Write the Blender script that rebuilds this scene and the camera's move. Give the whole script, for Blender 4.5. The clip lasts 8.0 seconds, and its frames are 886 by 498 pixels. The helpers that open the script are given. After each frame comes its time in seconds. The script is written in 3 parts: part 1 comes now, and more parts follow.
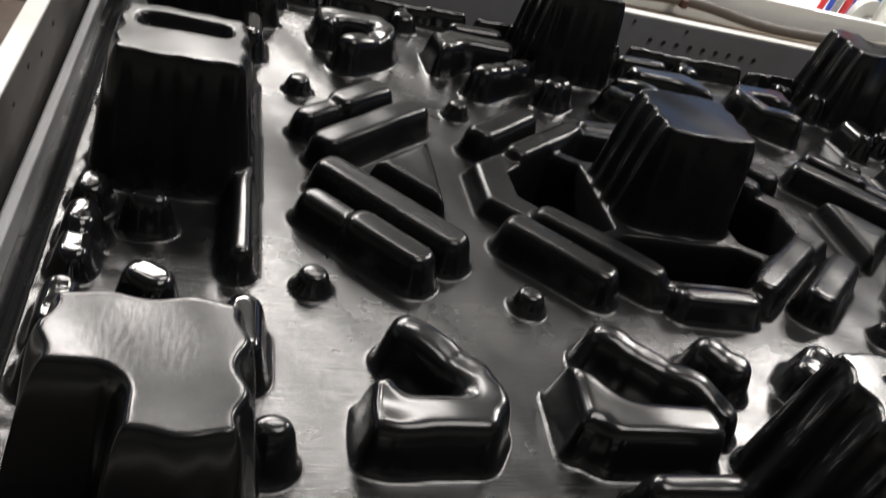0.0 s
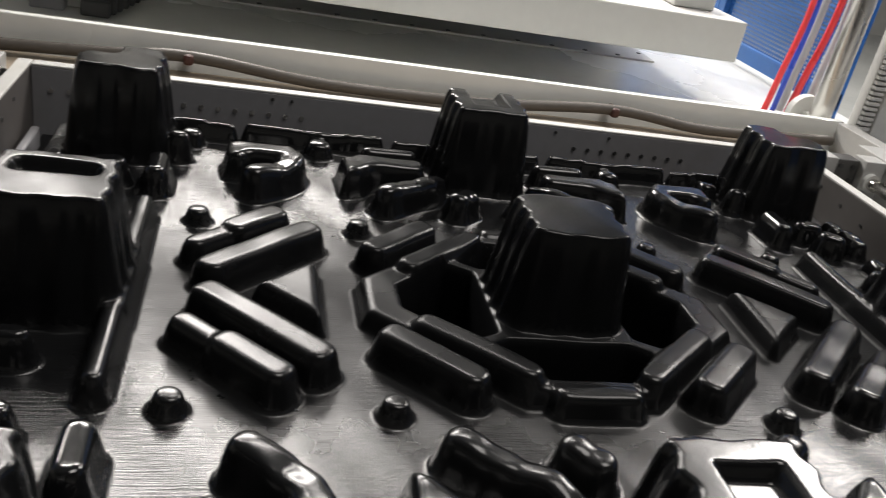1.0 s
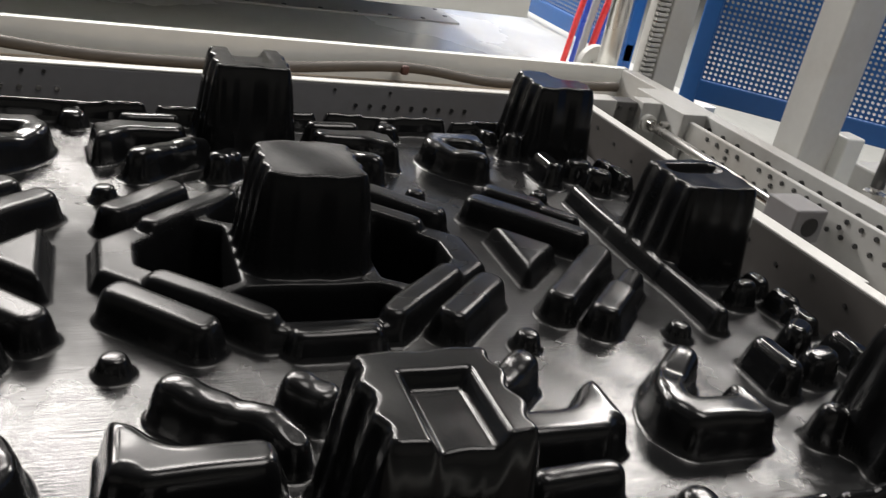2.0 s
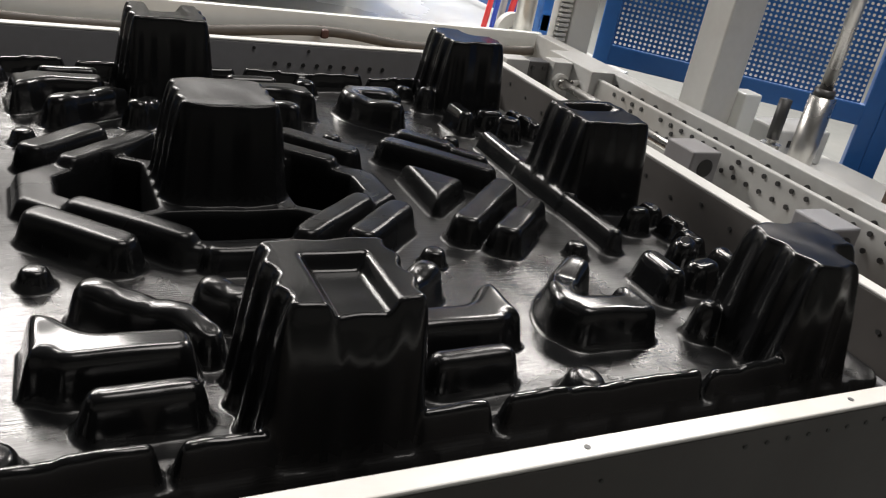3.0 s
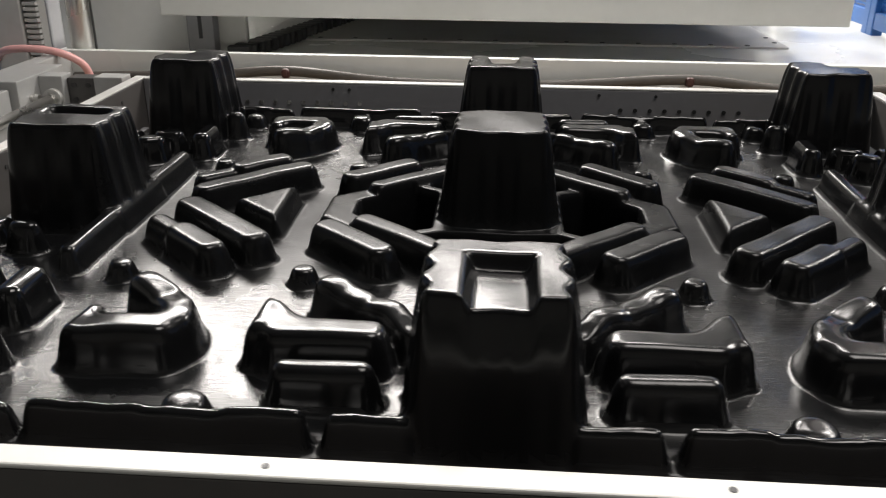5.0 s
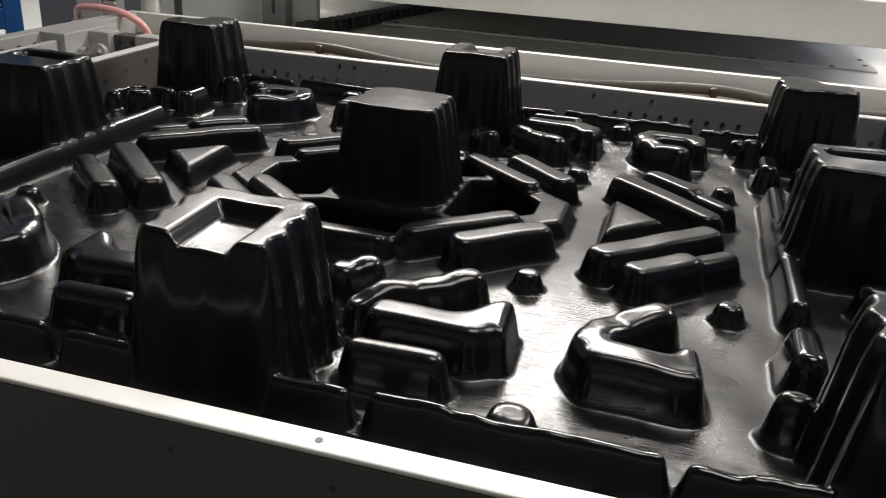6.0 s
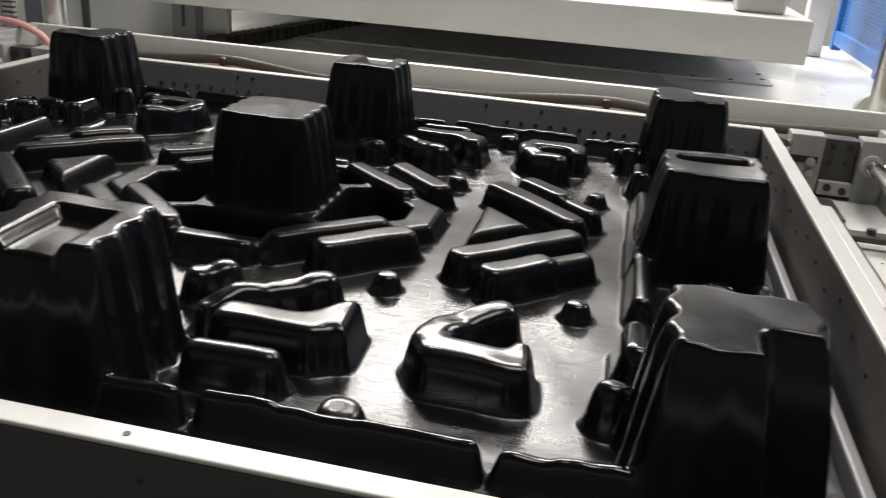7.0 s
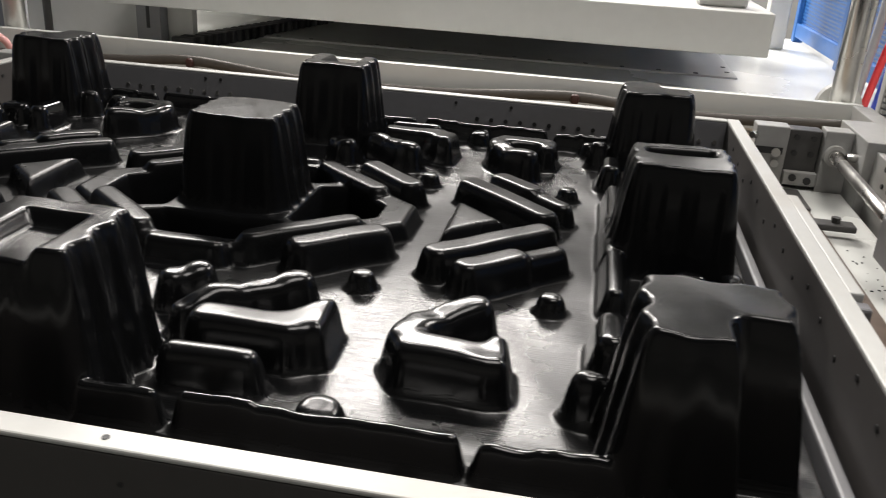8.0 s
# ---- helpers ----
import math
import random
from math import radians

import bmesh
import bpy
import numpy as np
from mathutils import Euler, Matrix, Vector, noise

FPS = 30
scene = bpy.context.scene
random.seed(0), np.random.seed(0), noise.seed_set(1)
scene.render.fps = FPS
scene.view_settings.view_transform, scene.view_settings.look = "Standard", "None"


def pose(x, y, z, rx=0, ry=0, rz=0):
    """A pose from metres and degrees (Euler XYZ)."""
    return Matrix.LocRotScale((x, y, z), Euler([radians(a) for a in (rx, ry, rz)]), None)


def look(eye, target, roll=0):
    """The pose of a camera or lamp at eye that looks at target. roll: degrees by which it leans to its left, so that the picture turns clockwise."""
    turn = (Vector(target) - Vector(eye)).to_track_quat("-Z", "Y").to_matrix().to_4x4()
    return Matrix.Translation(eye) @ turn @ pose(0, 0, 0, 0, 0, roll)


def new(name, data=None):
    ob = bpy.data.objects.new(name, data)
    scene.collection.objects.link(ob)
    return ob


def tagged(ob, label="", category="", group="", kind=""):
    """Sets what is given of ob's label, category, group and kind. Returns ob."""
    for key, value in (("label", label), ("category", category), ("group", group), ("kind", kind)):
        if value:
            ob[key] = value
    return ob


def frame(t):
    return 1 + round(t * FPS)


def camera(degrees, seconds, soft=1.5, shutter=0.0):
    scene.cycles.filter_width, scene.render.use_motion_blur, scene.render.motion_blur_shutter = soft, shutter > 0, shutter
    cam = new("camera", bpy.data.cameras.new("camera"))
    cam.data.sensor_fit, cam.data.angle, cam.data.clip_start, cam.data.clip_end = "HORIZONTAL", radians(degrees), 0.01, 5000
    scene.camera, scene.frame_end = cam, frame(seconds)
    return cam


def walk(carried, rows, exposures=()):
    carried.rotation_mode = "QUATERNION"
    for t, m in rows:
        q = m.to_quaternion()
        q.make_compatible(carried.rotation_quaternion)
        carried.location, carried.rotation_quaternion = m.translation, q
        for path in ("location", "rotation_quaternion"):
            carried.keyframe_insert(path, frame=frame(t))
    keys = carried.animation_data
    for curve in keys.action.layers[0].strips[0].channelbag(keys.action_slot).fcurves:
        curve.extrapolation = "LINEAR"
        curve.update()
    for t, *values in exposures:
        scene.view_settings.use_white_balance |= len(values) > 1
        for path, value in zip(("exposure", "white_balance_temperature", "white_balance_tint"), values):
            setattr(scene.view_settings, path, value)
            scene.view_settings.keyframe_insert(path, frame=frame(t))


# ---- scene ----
cam = camera(55.4, 8.0, soft=1.1, shutter=0.3)
PATH = [
    (0, (-0.488, -0.728, 1.354), (0.084, 0.831, 0.24), 17.8),
    (0.5, (-0.442, -0.749, 1.376), (0.053, 0.954, 0.45), 14.0),
    (1, (-0.347, -0.771, 1.381), (0.14, 0.957, 0.5), 11.5),
    (1.5, (-0.251, -0.791, 1.375), (0.389, 0.905, 0.529), 11.0),
    (2, (-0.214, -0.819, 1.363), (0.564, 0.809, 0.501), 10.9),
    (2.2, (-0.206, -0.836, 1.354), (0.598, 0.766, 0.466), 10.7),
    (3.5, (-0.22, -0.967, 1.317), (0.716, 0.609, 0.517), 11.4),
    (3.8, (-0.269, -0.99, 1.314), (0.499, 0.697, 0.562), 8.6),
    (4, (-0.263, -0.994, 1.312), (0.322, 0.763, 0.555), 6.5),
    (4.2, (-0.217, -0.983, 1.309), (0.177, 0.826, 0.552), 4.8),
    (5.3, (0.113, -0.956, 1.281), (-0.135, 0.866, 0.495), 0.9),
    (5.5, (0.199, -0.946, 1.28), (-0.13, 0.86, 0.487), 1.9),
    (6, (0.321, -0.942, 1.275), (-0.155, 0.832, 0.484), 3.3),
    (6.5, (0.359, -0.944, 1.274), (-0.087, 0.853, 0.516), 5.2),
    (7, (0.412, -0.943, 1.276), (0.054, 0.877, 0.527), 4.1),
    (7.5, (0.484, -0.953, 1.28), (0.177, 0.876, 0.532), 2.7),
    (8, (0.41, -0.948, 1.276), (0.119, 0.883, 0.527), 3.6),
]
walk(cam, [(t, look(eye, target, roll)) for t, eye, target, roll in PATH],
     exposures=[(0.0, 0.54), (1.0, 0.34), (2.2, 0.30), (3.5, 0.30), (4.2, 0.28), (5.5, 0.28), (7.0, 0.12), (8.0, 0.08)])

# ---- world and lamps ----
world = bpy.data.worlds.new("hall_air")
scene.world = world
world.use_nodes = True
world.node_tree.nodes["Background"].inputs[0].default_value = (0.8, 0.9, 1.0, 1)
world.node_tree.nodes["Background"].inputs[1].default_value = 0.14


def area_lamp(name, eye, target, sx, sy, watts, colour=(1, 0.95, 0.905)):
    data = bpy.data.lights.new(name, "AREA")
    data.shape, data.size, data.size_y, data.energy, data.color = "RECTANGLE", sx, sy, watts, colour
    ob = new(name, data)
    ob.matrix_world = look(eye, target)
    return ob


LAMPS = [
    # eye, target, size, watts
    ((-1.95, 5.70, 4.8), (-1.95, 5.55, 0.9), 4.9, 1.5, 970),
    ((-1.35, 3.65, 4.8), (-1.35, 3.6, 0.9), 1.0, 0.9, 170),
    ((0.55, 3.35, 4.8), (0.55, 3.3, 0.9), 1.5, 0.9, 135),
    ((4.3, 3.6, 4.8), (2.2, 1.8, 0.9), 2.4, 1.4, 440),
    ((1.2, -0.4, 4.9), (0.9, 0.2, 0.9), 2.0, 2.0, 100),
    ((0.0, 9.05, 3.75), (0.0, 0.0, 3.0), 9.0, 1.3, 210),
]
for eye, target, sx, sy, watts in LAMPS:
    area_lamp("hall_lamp", eye, target, sx, sy, watts)


# ---- materials ----
def material(name, colour, rough=0.5, metal=0.0, grain=0.12, scale=60.0, bump=0.15, stain=0.0, stain_colour=(0.1, 0.07, 0.04),
             stretch=(1, 1, 1), rough_var=0.1, spec=0.5):
    m = bpy.data.materials.new(name)
    m.use_nodes = True
    nt = m.node_tree
    n, l = nt.nodes, nt.links
    b = n["Principled BSDF"]
    b.inputs["Metallic"].default_value = metal
    b.inputs["Specular IOR Level"].default_value = spec
    co = n.new("ShaderNodeTexCoord")
    mp = n.new("ShaderNodeMapping")
    mp.inputs["Scale"].default_value = stretch
    l.new(co.outputs["Object"], mp.inputs[0])
    fine = n.new("ShaderNodeTexNoise")
    fine.inputs["Scale"].default_value, fine.inputs["Detail"].default_value = scale, 6
    l.new(mp.outputs[0], fine.inputs["Vector"])
    wide = n.new("ShaderNodeTexNoise")
    wide.inputs["Scale"].default_value, wide.inputs["Detail"].default_value = scale / 14, 5
    l.new(co.outputs["Object"], wide.inputs["Vector"])
    mixed = n.new("ShaderNodeMix")
    mixed.data_type = "RGBA"
    mixed.inputs["A"].default_value = (*[c * (1 - grain) for c in colour], 1)
    mixed.inputs["B"].default_value = (*[min(1, c * (1 + grain)) for c in colour], 1)
    l.new(fine.outputs[0], mixed.inputs["Factor"])
    out = mixed.outputs["Result"]
    if stain:
        ramp = n.new("ShaderNodeMapRange")
        ramp.inputs["From Min"].default_value, ramp.inputs["From Max"].default_value = 0.5, 0.72
        ramp.inputs["To Max"].default_value = stain
        l.new(wide.outputs[0], ramp.inputs["Value"])
        dirt = n.new("ShaderNodeMix")
        dirt.data_type = "RGBA"
        dirt.inputs["B"].default_value = (*stain_colour, 1)
        l.new(ramp.outputs[0], dirt.inputs["Factor"])
        l.new(out, dirt.inputs["A"])
        out = dirt.outputs["Result"]
    l.new(out, b.inputs["Base Color"])
    rr = n.new("ShaderNodeMapRange")
    rr.inputs["From Min"].default_value, rr.inputs["From Max"].default_value = 0.3, 0.7
    rr.inputs["To Min"].default_value, rr.inputs["To Max"].default_value = max(0.02, rough - rough_var), min(1, rough + rough_var)
    l.new(wide.outputs[0], rr.inputs["Value"])
    l.new(rr.outputs[0], b.inputs["Roughness"])
    if bump:
        bp = n.new("ShaderNodeBump")
        bp.inputs["Strength"].default_value, bp.inputs["Distance"].default_value = bump, 0.001
        l.new(fine.outputs[0], bp.inputs["Height"])
        l.new(bp.outputs[0], b.inputs["Normal"])
    return m


def sheet_material(name, rough, matte, scale, stretch, bump, rim_share=0.0, spec=0.55):
    """Black plastic sheet, glossy towards the rim and matt where it was hottest, round the middle."""
    m = material(name, (0.0048, 0.0050, 0.0054), rough, scale=scale, stretch=stretch, bump=bump, rough_var=0.05, grain=0.35)
    n, l = m.node_tree.nodes, m.node_tree.links
    bsdf = n["Principled BSDF"]
    old = bsdf.inputs["Roughness"].links[0].from_socket
    co = n.new("ShaderNodeTexCoord")
    mp = n.new("ShaderNodeMapping")
    mp.inputs["Scale"].default_value = (0.42, 1.35, 0.0)
    l.new(co.outputs["Object"], mp.inputs[0])
    ln = n.new("ShaderNodeVectorMath")
    ln.operation = "LENGTH"
    l.new(mp.outputs[0], ln.inputs[0])
    wob = n.new("ShaderNodeTexNoise")
    wob.inputs["Scale"].default_value = 7
    l.new(co.outputs["Object"], wob.inputs["Vector"])
    add = n.new("ShaderNodeMath")
    add.operation = "MULTIPLY_ADD"
    add.inputs[1].default_value, add.inputs[2].default_value = 0.16, -0.08
    l.new(wob.outputs[0], add.inputs[0])
    tot = n.new("ShaderNodeMath")
    l.new(ln.outputs["Value"], tot.inputs[0])
    l.new(add.outputs[0], tot.inputs[1])
    away = n.new("ShaderNodeMapRange")
    away.interpolation_type = "SMOOTHSTEP"
    away.inputs["From Min"].default_value, away.inputs["From Max"].default_value = 0.10, 0.36
    away.inputs["To Min"].default_value, away.inputs["To Max"].default_value = matte, 0.0
    l.new(tot.outputs[0], away.inputs["Value"])
    sep = n.new("ShaderNodeSeparateXYZ")
    l.new(co.outputs["Object"], sep.inputs[0])
    side = n.new("ShaderNodeMath")
    side.operation = "ABSOLUTE"
    l.new(sep.outputs["Y"], side.inputs[0])
    rim = n.new("ShaderNodeMapRange")
    rim.interpolation_type = "SMOOTHSTEP"
    rim.inputs["From Min"].default_value, rim.inputs["From Max"].default_value = 0.37, 0.43
    rim.inputs["To Max"].default_value = matte * rim_share
    edge_most = n.new("ShaderNodeMath")
    edge_most.operation = "MAXIMUM"
    l.new(side.outputs[0], edge_most.inputs[0])
    l.new(sep.outputs["X"], edge_most.inputs[1])
    l.new(edge_most.outputs[0], rim.inputs["Value"])
    more = n.new("ShaderNodeMath")
    l.new(away.outputs[0], more.inputs[0])
    l.new(rim.outputs[0], more.inputs[1])
    both = n.new("ShaderNodeMath")
    l.new(old, both.inputs[0])
    l.new(more.outputs[0], both.inputs[1])
    l.new(both.outputs[0], bsdf.inputs["Roughness"])
    lev = n.new("ShaderNodeMapRange")
    lev.interpolation_type = "SMOOTHSTEP"
    lev.inputs["From Min"].default_value, lev.inputs["From Max"].default_value = 0.10, 0.36
    lev.inputs["To Min"].default_value, lev.inputs["To Max"].default_value = 0.12, spec
    l.new(tot.outputs[0], lev.inputs["Value"])
    less = n.new("ShaderNodeMapRange")
    less.inputs["From Max"].default_value = 0.2
    less.inputs["To Min"].default_value, less.inputs["To Max"].default_value = 1.0, 0.35
    l.new(rim.outputs[0], less.inputs["Value"])
    dull = n.new("ShaderNodeMath")
    dull.operation = "MULTIPLY"
    l.new(lev.outputs[0], dull.inputs[0])
    l.new(less.outputs[0], dull.inputs[1])
    l.new(dull.outputs[0], bsdf.inputs["Specular IOR Level"])
    return m


SHEET = sheet_material("black_sheet_satin", 0.23, 0.20, 520, (0.05, 1, 1), 0.38, 0.45)
GLOSS = sheet_material("black_sheet_gloss", 0.20, 0.07, 90, (1, 1, 1), 0.05, spec=0.37)
RIM = sheet_material("black_sheet_rim", 0.11, 0.18, 90, (1, 1, 1), 0.05, spec=0.40)
LEGMAT = sheet_material("black_sheet_leg", 0.19, 0.03, 320, (1, 0.5, 1), 0.07, spec=0.30)
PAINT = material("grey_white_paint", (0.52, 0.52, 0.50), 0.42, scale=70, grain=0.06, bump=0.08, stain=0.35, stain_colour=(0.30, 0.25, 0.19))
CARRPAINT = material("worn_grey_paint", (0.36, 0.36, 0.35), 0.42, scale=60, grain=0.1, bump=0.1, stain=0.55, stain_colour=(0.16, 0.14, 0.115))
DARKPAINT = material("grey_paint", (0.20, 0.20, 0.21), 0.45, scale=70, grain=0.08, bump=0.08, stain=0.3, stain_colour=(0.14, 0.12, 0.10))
PLATENMAT = material("platen_paint", (0.50, 0.50, 0.48), 0.5, scale=40, grain=0.05, bump=0.05, stain=0.25, stain_colour=(0.33, 0.31, 0.27))
BEIGE = material("trough_enamel", (0.33, 0.275, 0.21), 0.5, scale=40, grain=0.08, bump=0.1, stain=0.4, stain_colour=(0.25, 0.19, 0.13))
STEEL = material("bare_steel", (0.55, 0.54, 0.52), 0.3, 1.0, scale=120, grain=0.1, stretch=(1, 8, 1), bump=0.05)
RUST = material("oily_brown_steel", (0.15, 0.11, 0.085), 0.38, 0.3, scale=60, grain=0.25, bump=0.15, stain=0.6, stain_colour=(0.09, 0.06, 0.045))
DARK = material("dark_hole", (0.02, 0.02, 0.02), 0.5, grain=0.2)
# clamp frame paint, darkened to carry the shade on near and side plates
SHADEPAINT = material("shaded_brown_grey_paint", (0.065, 0.06, 0.057), 0.5, scale=50, grain=0.1, bump=0.1, stain=0.3, stain_colour=(0.06, 0.05, 0.045))
IRON = material("dark_iron", (0.07, 0.068, 0.066), 0.42, 0.4, scale=60, grain=0.25, bump=0.2)
BLUE = material("blue_enamel", (0.018, 0.105, 0.33), 0.4, scale=50, grain=0.1, bump=0.06, stain=0.2, stain_colour=(0.02, 0.08, 0.22))
BLUELIGHT = material("light_blue_panel", (0.12, 0.42, 0.72), 0.45, scale=40, grain=0.08, bump=0.05)
REDHOSE = material("red_hose", (0.75, 0.05, 0.05), 0.3, grain=0.1)
BLUEHOSE = material("blue_hose", (0.03, 0.08, 0.5), 0.3, grain=0.1)
PINKHOSE = material("pink_hose", (0.80, 0.42, 0.40), 0.35, grain=0.1)
GREYHOSE = material("grey_hose", (0.38, 0.37, 0.35), 0.5, grain=0.1)
CABLE = material("dusty_cable", (0.075, 0.065, 0.055), 0.6, grain=0.2, bump=0.3)
REDTIE = material("red_clip", (0.055, 0.018, 0.013), 0.6, grain=0.2)
BLACKRUB = material("black_rubber", (0.025, 0.025, 0.025), 0.5, grain=0.2, bump=0.2)
CONCRETE = material("concrete_floor", (0.16, 0.165, 0.16), 0.6, scale=14, grain=0.15, bump=0.2, stain=0.5, stain_colour=(0.2, 0.2, 0.19))
WALLMAT = material("hall_wall", (0.22, 0.22, 0.21), 0.75, scale=12, grain=0.1, bump=0.15, stain=0.3, stain_colour=(0.3, 0.3, 0.28))
CEILMAT = material("hall_ceiling", (0.16, 0.165, 0.17), 0.8, scale=8, grain=0.15)
TABLEMAT = material("white_table_enamel", (0.74, 0.75, 0.72), 0.24, scale=30, grain=0.05, bump=0.05, stain=0.2, stain_colour=(0.5, 0.48, 0.42))


# ---- mesh helpers ----
def part(name, bm, mat, parent=None, label="", smooth=False):
    me = bpy.data.meshes.new(name)
    bm.to_mesh(me)
    bm.free()
    me.materials.append(mat)
    if smooth:
        me.polygons.foreach_set("use_smooth", [True] * len(me.polygons))
    ob = new(name, me)
    if parent:
        ob.parent = parent
        ob.matrix_parent_inverse = parent.matrix_world.inverted()
    return tagged(ob, label)


def thing(name, label, category, group="", kind="", at=(0, 0, 0)):
    ob = new(name)
    ob.matrix_world = Matrix.Translation(at)
    ob.empty_display_size = 0.05
    bpy.context.view_layer.update()
    return tagged(ob, label, category, group, kind)


def box(x0, x1, y0, y1, z0, z1, bevel=0.002, bm=None):
    bm = bm or bmesh.new()
    m = Matrix.Translation(((x0 + x1) / 2, (y0 + y1) / 2, (z0 + z1) / 2)) @ Matrix.Diagonal((x1 - x0, y1 - y0, z1 - z0, 1))
    made = bmesh.ops.create_cube(bm, size=1, matrix=m)
    if bevel:
        edges = list({e for v in made["verts"] for e in v.link_edges})
        bmesh.ops.bevel(bm, geom=edges, offset=min(bevel, 0.45 * min(x1 - x0, y1 - y0, z1 - z0)), segments=2, affect="EDGES", profile=0.5)
    return bm


def rod(a, b, r, seg=20, bm=None, r2=None):
    bm = bm or bmesh.new()
    a, b = Vector(a), Vector(b)
    m = Matrix.Translation((a + b) / 2) @ (b - a).to_track_quat("Z", "Y").to_matrix().to_4x4()
    bmesh.ops.create_cone(bm, cap_ends=True, segments=seg, radius1=r, radius2=r if r2 is None else r2, depth=(b - a).length, matrix=m)
    return bm


def tube(points, r, seg=10, steps=10):
    """A smooth round hose through the given points."""
    pts = [Vector(p) for p in points]
    pts = [2 * pts[0] - pts[1]] + pts + [2 * pts[-1] - pts[-2]]
    line = []
    for i in range(1, len(pts) - 2):
        p0, p1, p2, p3 = pts[i - 1:i + 3]
        for k in range(steps):
            t = k / steps
            line.append(0.5 * (2 * p1 + (p2 - p0) * t + (2 * p0 - 5 * p1 + 4 * p2 - p3) * t * t + (3 * p1 - p0 - 3 * p2 + p3) * t ** 3))
    line.append(pts[-2])
    bm = bmesh.new()
    rings = []
    for i, p in enumerate(line):
        d = (line[min(i + 1, len(line) - 1)] - line[max(i - 1, 0)]).normalized()
        side = d.cross(Vector((0.3, 0.2, 1))).normalized()
        up = side.cross(d)
        rings.append([bm.verts.new(p + r * (math.cos(a) * side + math.sin(a) * up)) for a in [2 * math.pi * k / seg for k in range(seg)]])
    for r0, r1 in zip(rings, rings[1:]):
        for k in range(seg):
            bm.faces.new((r0[k], r0[(k + 1) % seg], r1[(k + 1) % seg], r1[k]))
    bm.faces.new(rings[0])
    bm.faces.new(rings[-1])
    bmesh.ops.recalc_face_normals(bm, faces=bm.faces)
    return bm


def holes(parent, spots, r, axis, name="bolt_hole", mat=DARK, depth=0.002):
    """Small round holes or screw heads on one shared mesh, facing along axis."""
    a = Vector(axis).normalized()
    bm = rod(-depth * a, depth * a, r, 12)
    first = part(name, bm, mat, parent)
    first.matrix_world = Matrix.Translation(spots[0])
    for s in spots[1:]:
        o = new(name, first.data)
        o.parent, o.matrix_parent_inverse = parent, parent.matrix_world.inverted()
        o.matrix_world = Matrix.Translation(s)


# ---- hall ----
def slab(name, dims, mat, label, category):
    return tagged(part(name, box(*dims, bevel=0), mat), label, category, kind="structure")


slab("floor", (-8, 8, -7, 9, -0.1, 0.0), CONCRETE, "grey worn concrete factory floor", "floor")
slab("ceiling", (-8, 8, -7, 9, 5.2, 5.3), CEILMAT, "dark factory hall ceiling", "ceiling")
north = box(-8, 8, 9, 9.2, 0, 3.05, 0)
box(-8, 8, 9, 9.2, 4.45, 5.2, 0, north)
box(-8, -4.6, 9, 9.2, 3.05, 4.45, 0, north)
box(4.6, 8, 9, 9.2, 3.05, 4.45, 0, north)
tagged(part("wall_north", north, WALLMAT), "plain grey factory wall with a high window opening", "wall", kind="structure")
slab("wall_south", (-8, 8, -7.2, -7, 0, 5.2), WALLMAT, "plain grey factory wall", "wall")
slab("wall_east", (8, 8.2, -7, 9, 0, 5.2), WALLMAT, "plain grey factory wall", "wall")
slab("wall_west", (-8.2, -8, -7, 9, 0, 5.2), WALLMAT, "plain grey factory wall", "wall")


# ---- clamp frame of the forming machine ----
TOP = 0.965
IN_X, IN_Y, PLATE = 0.652, 0.545, 0.020


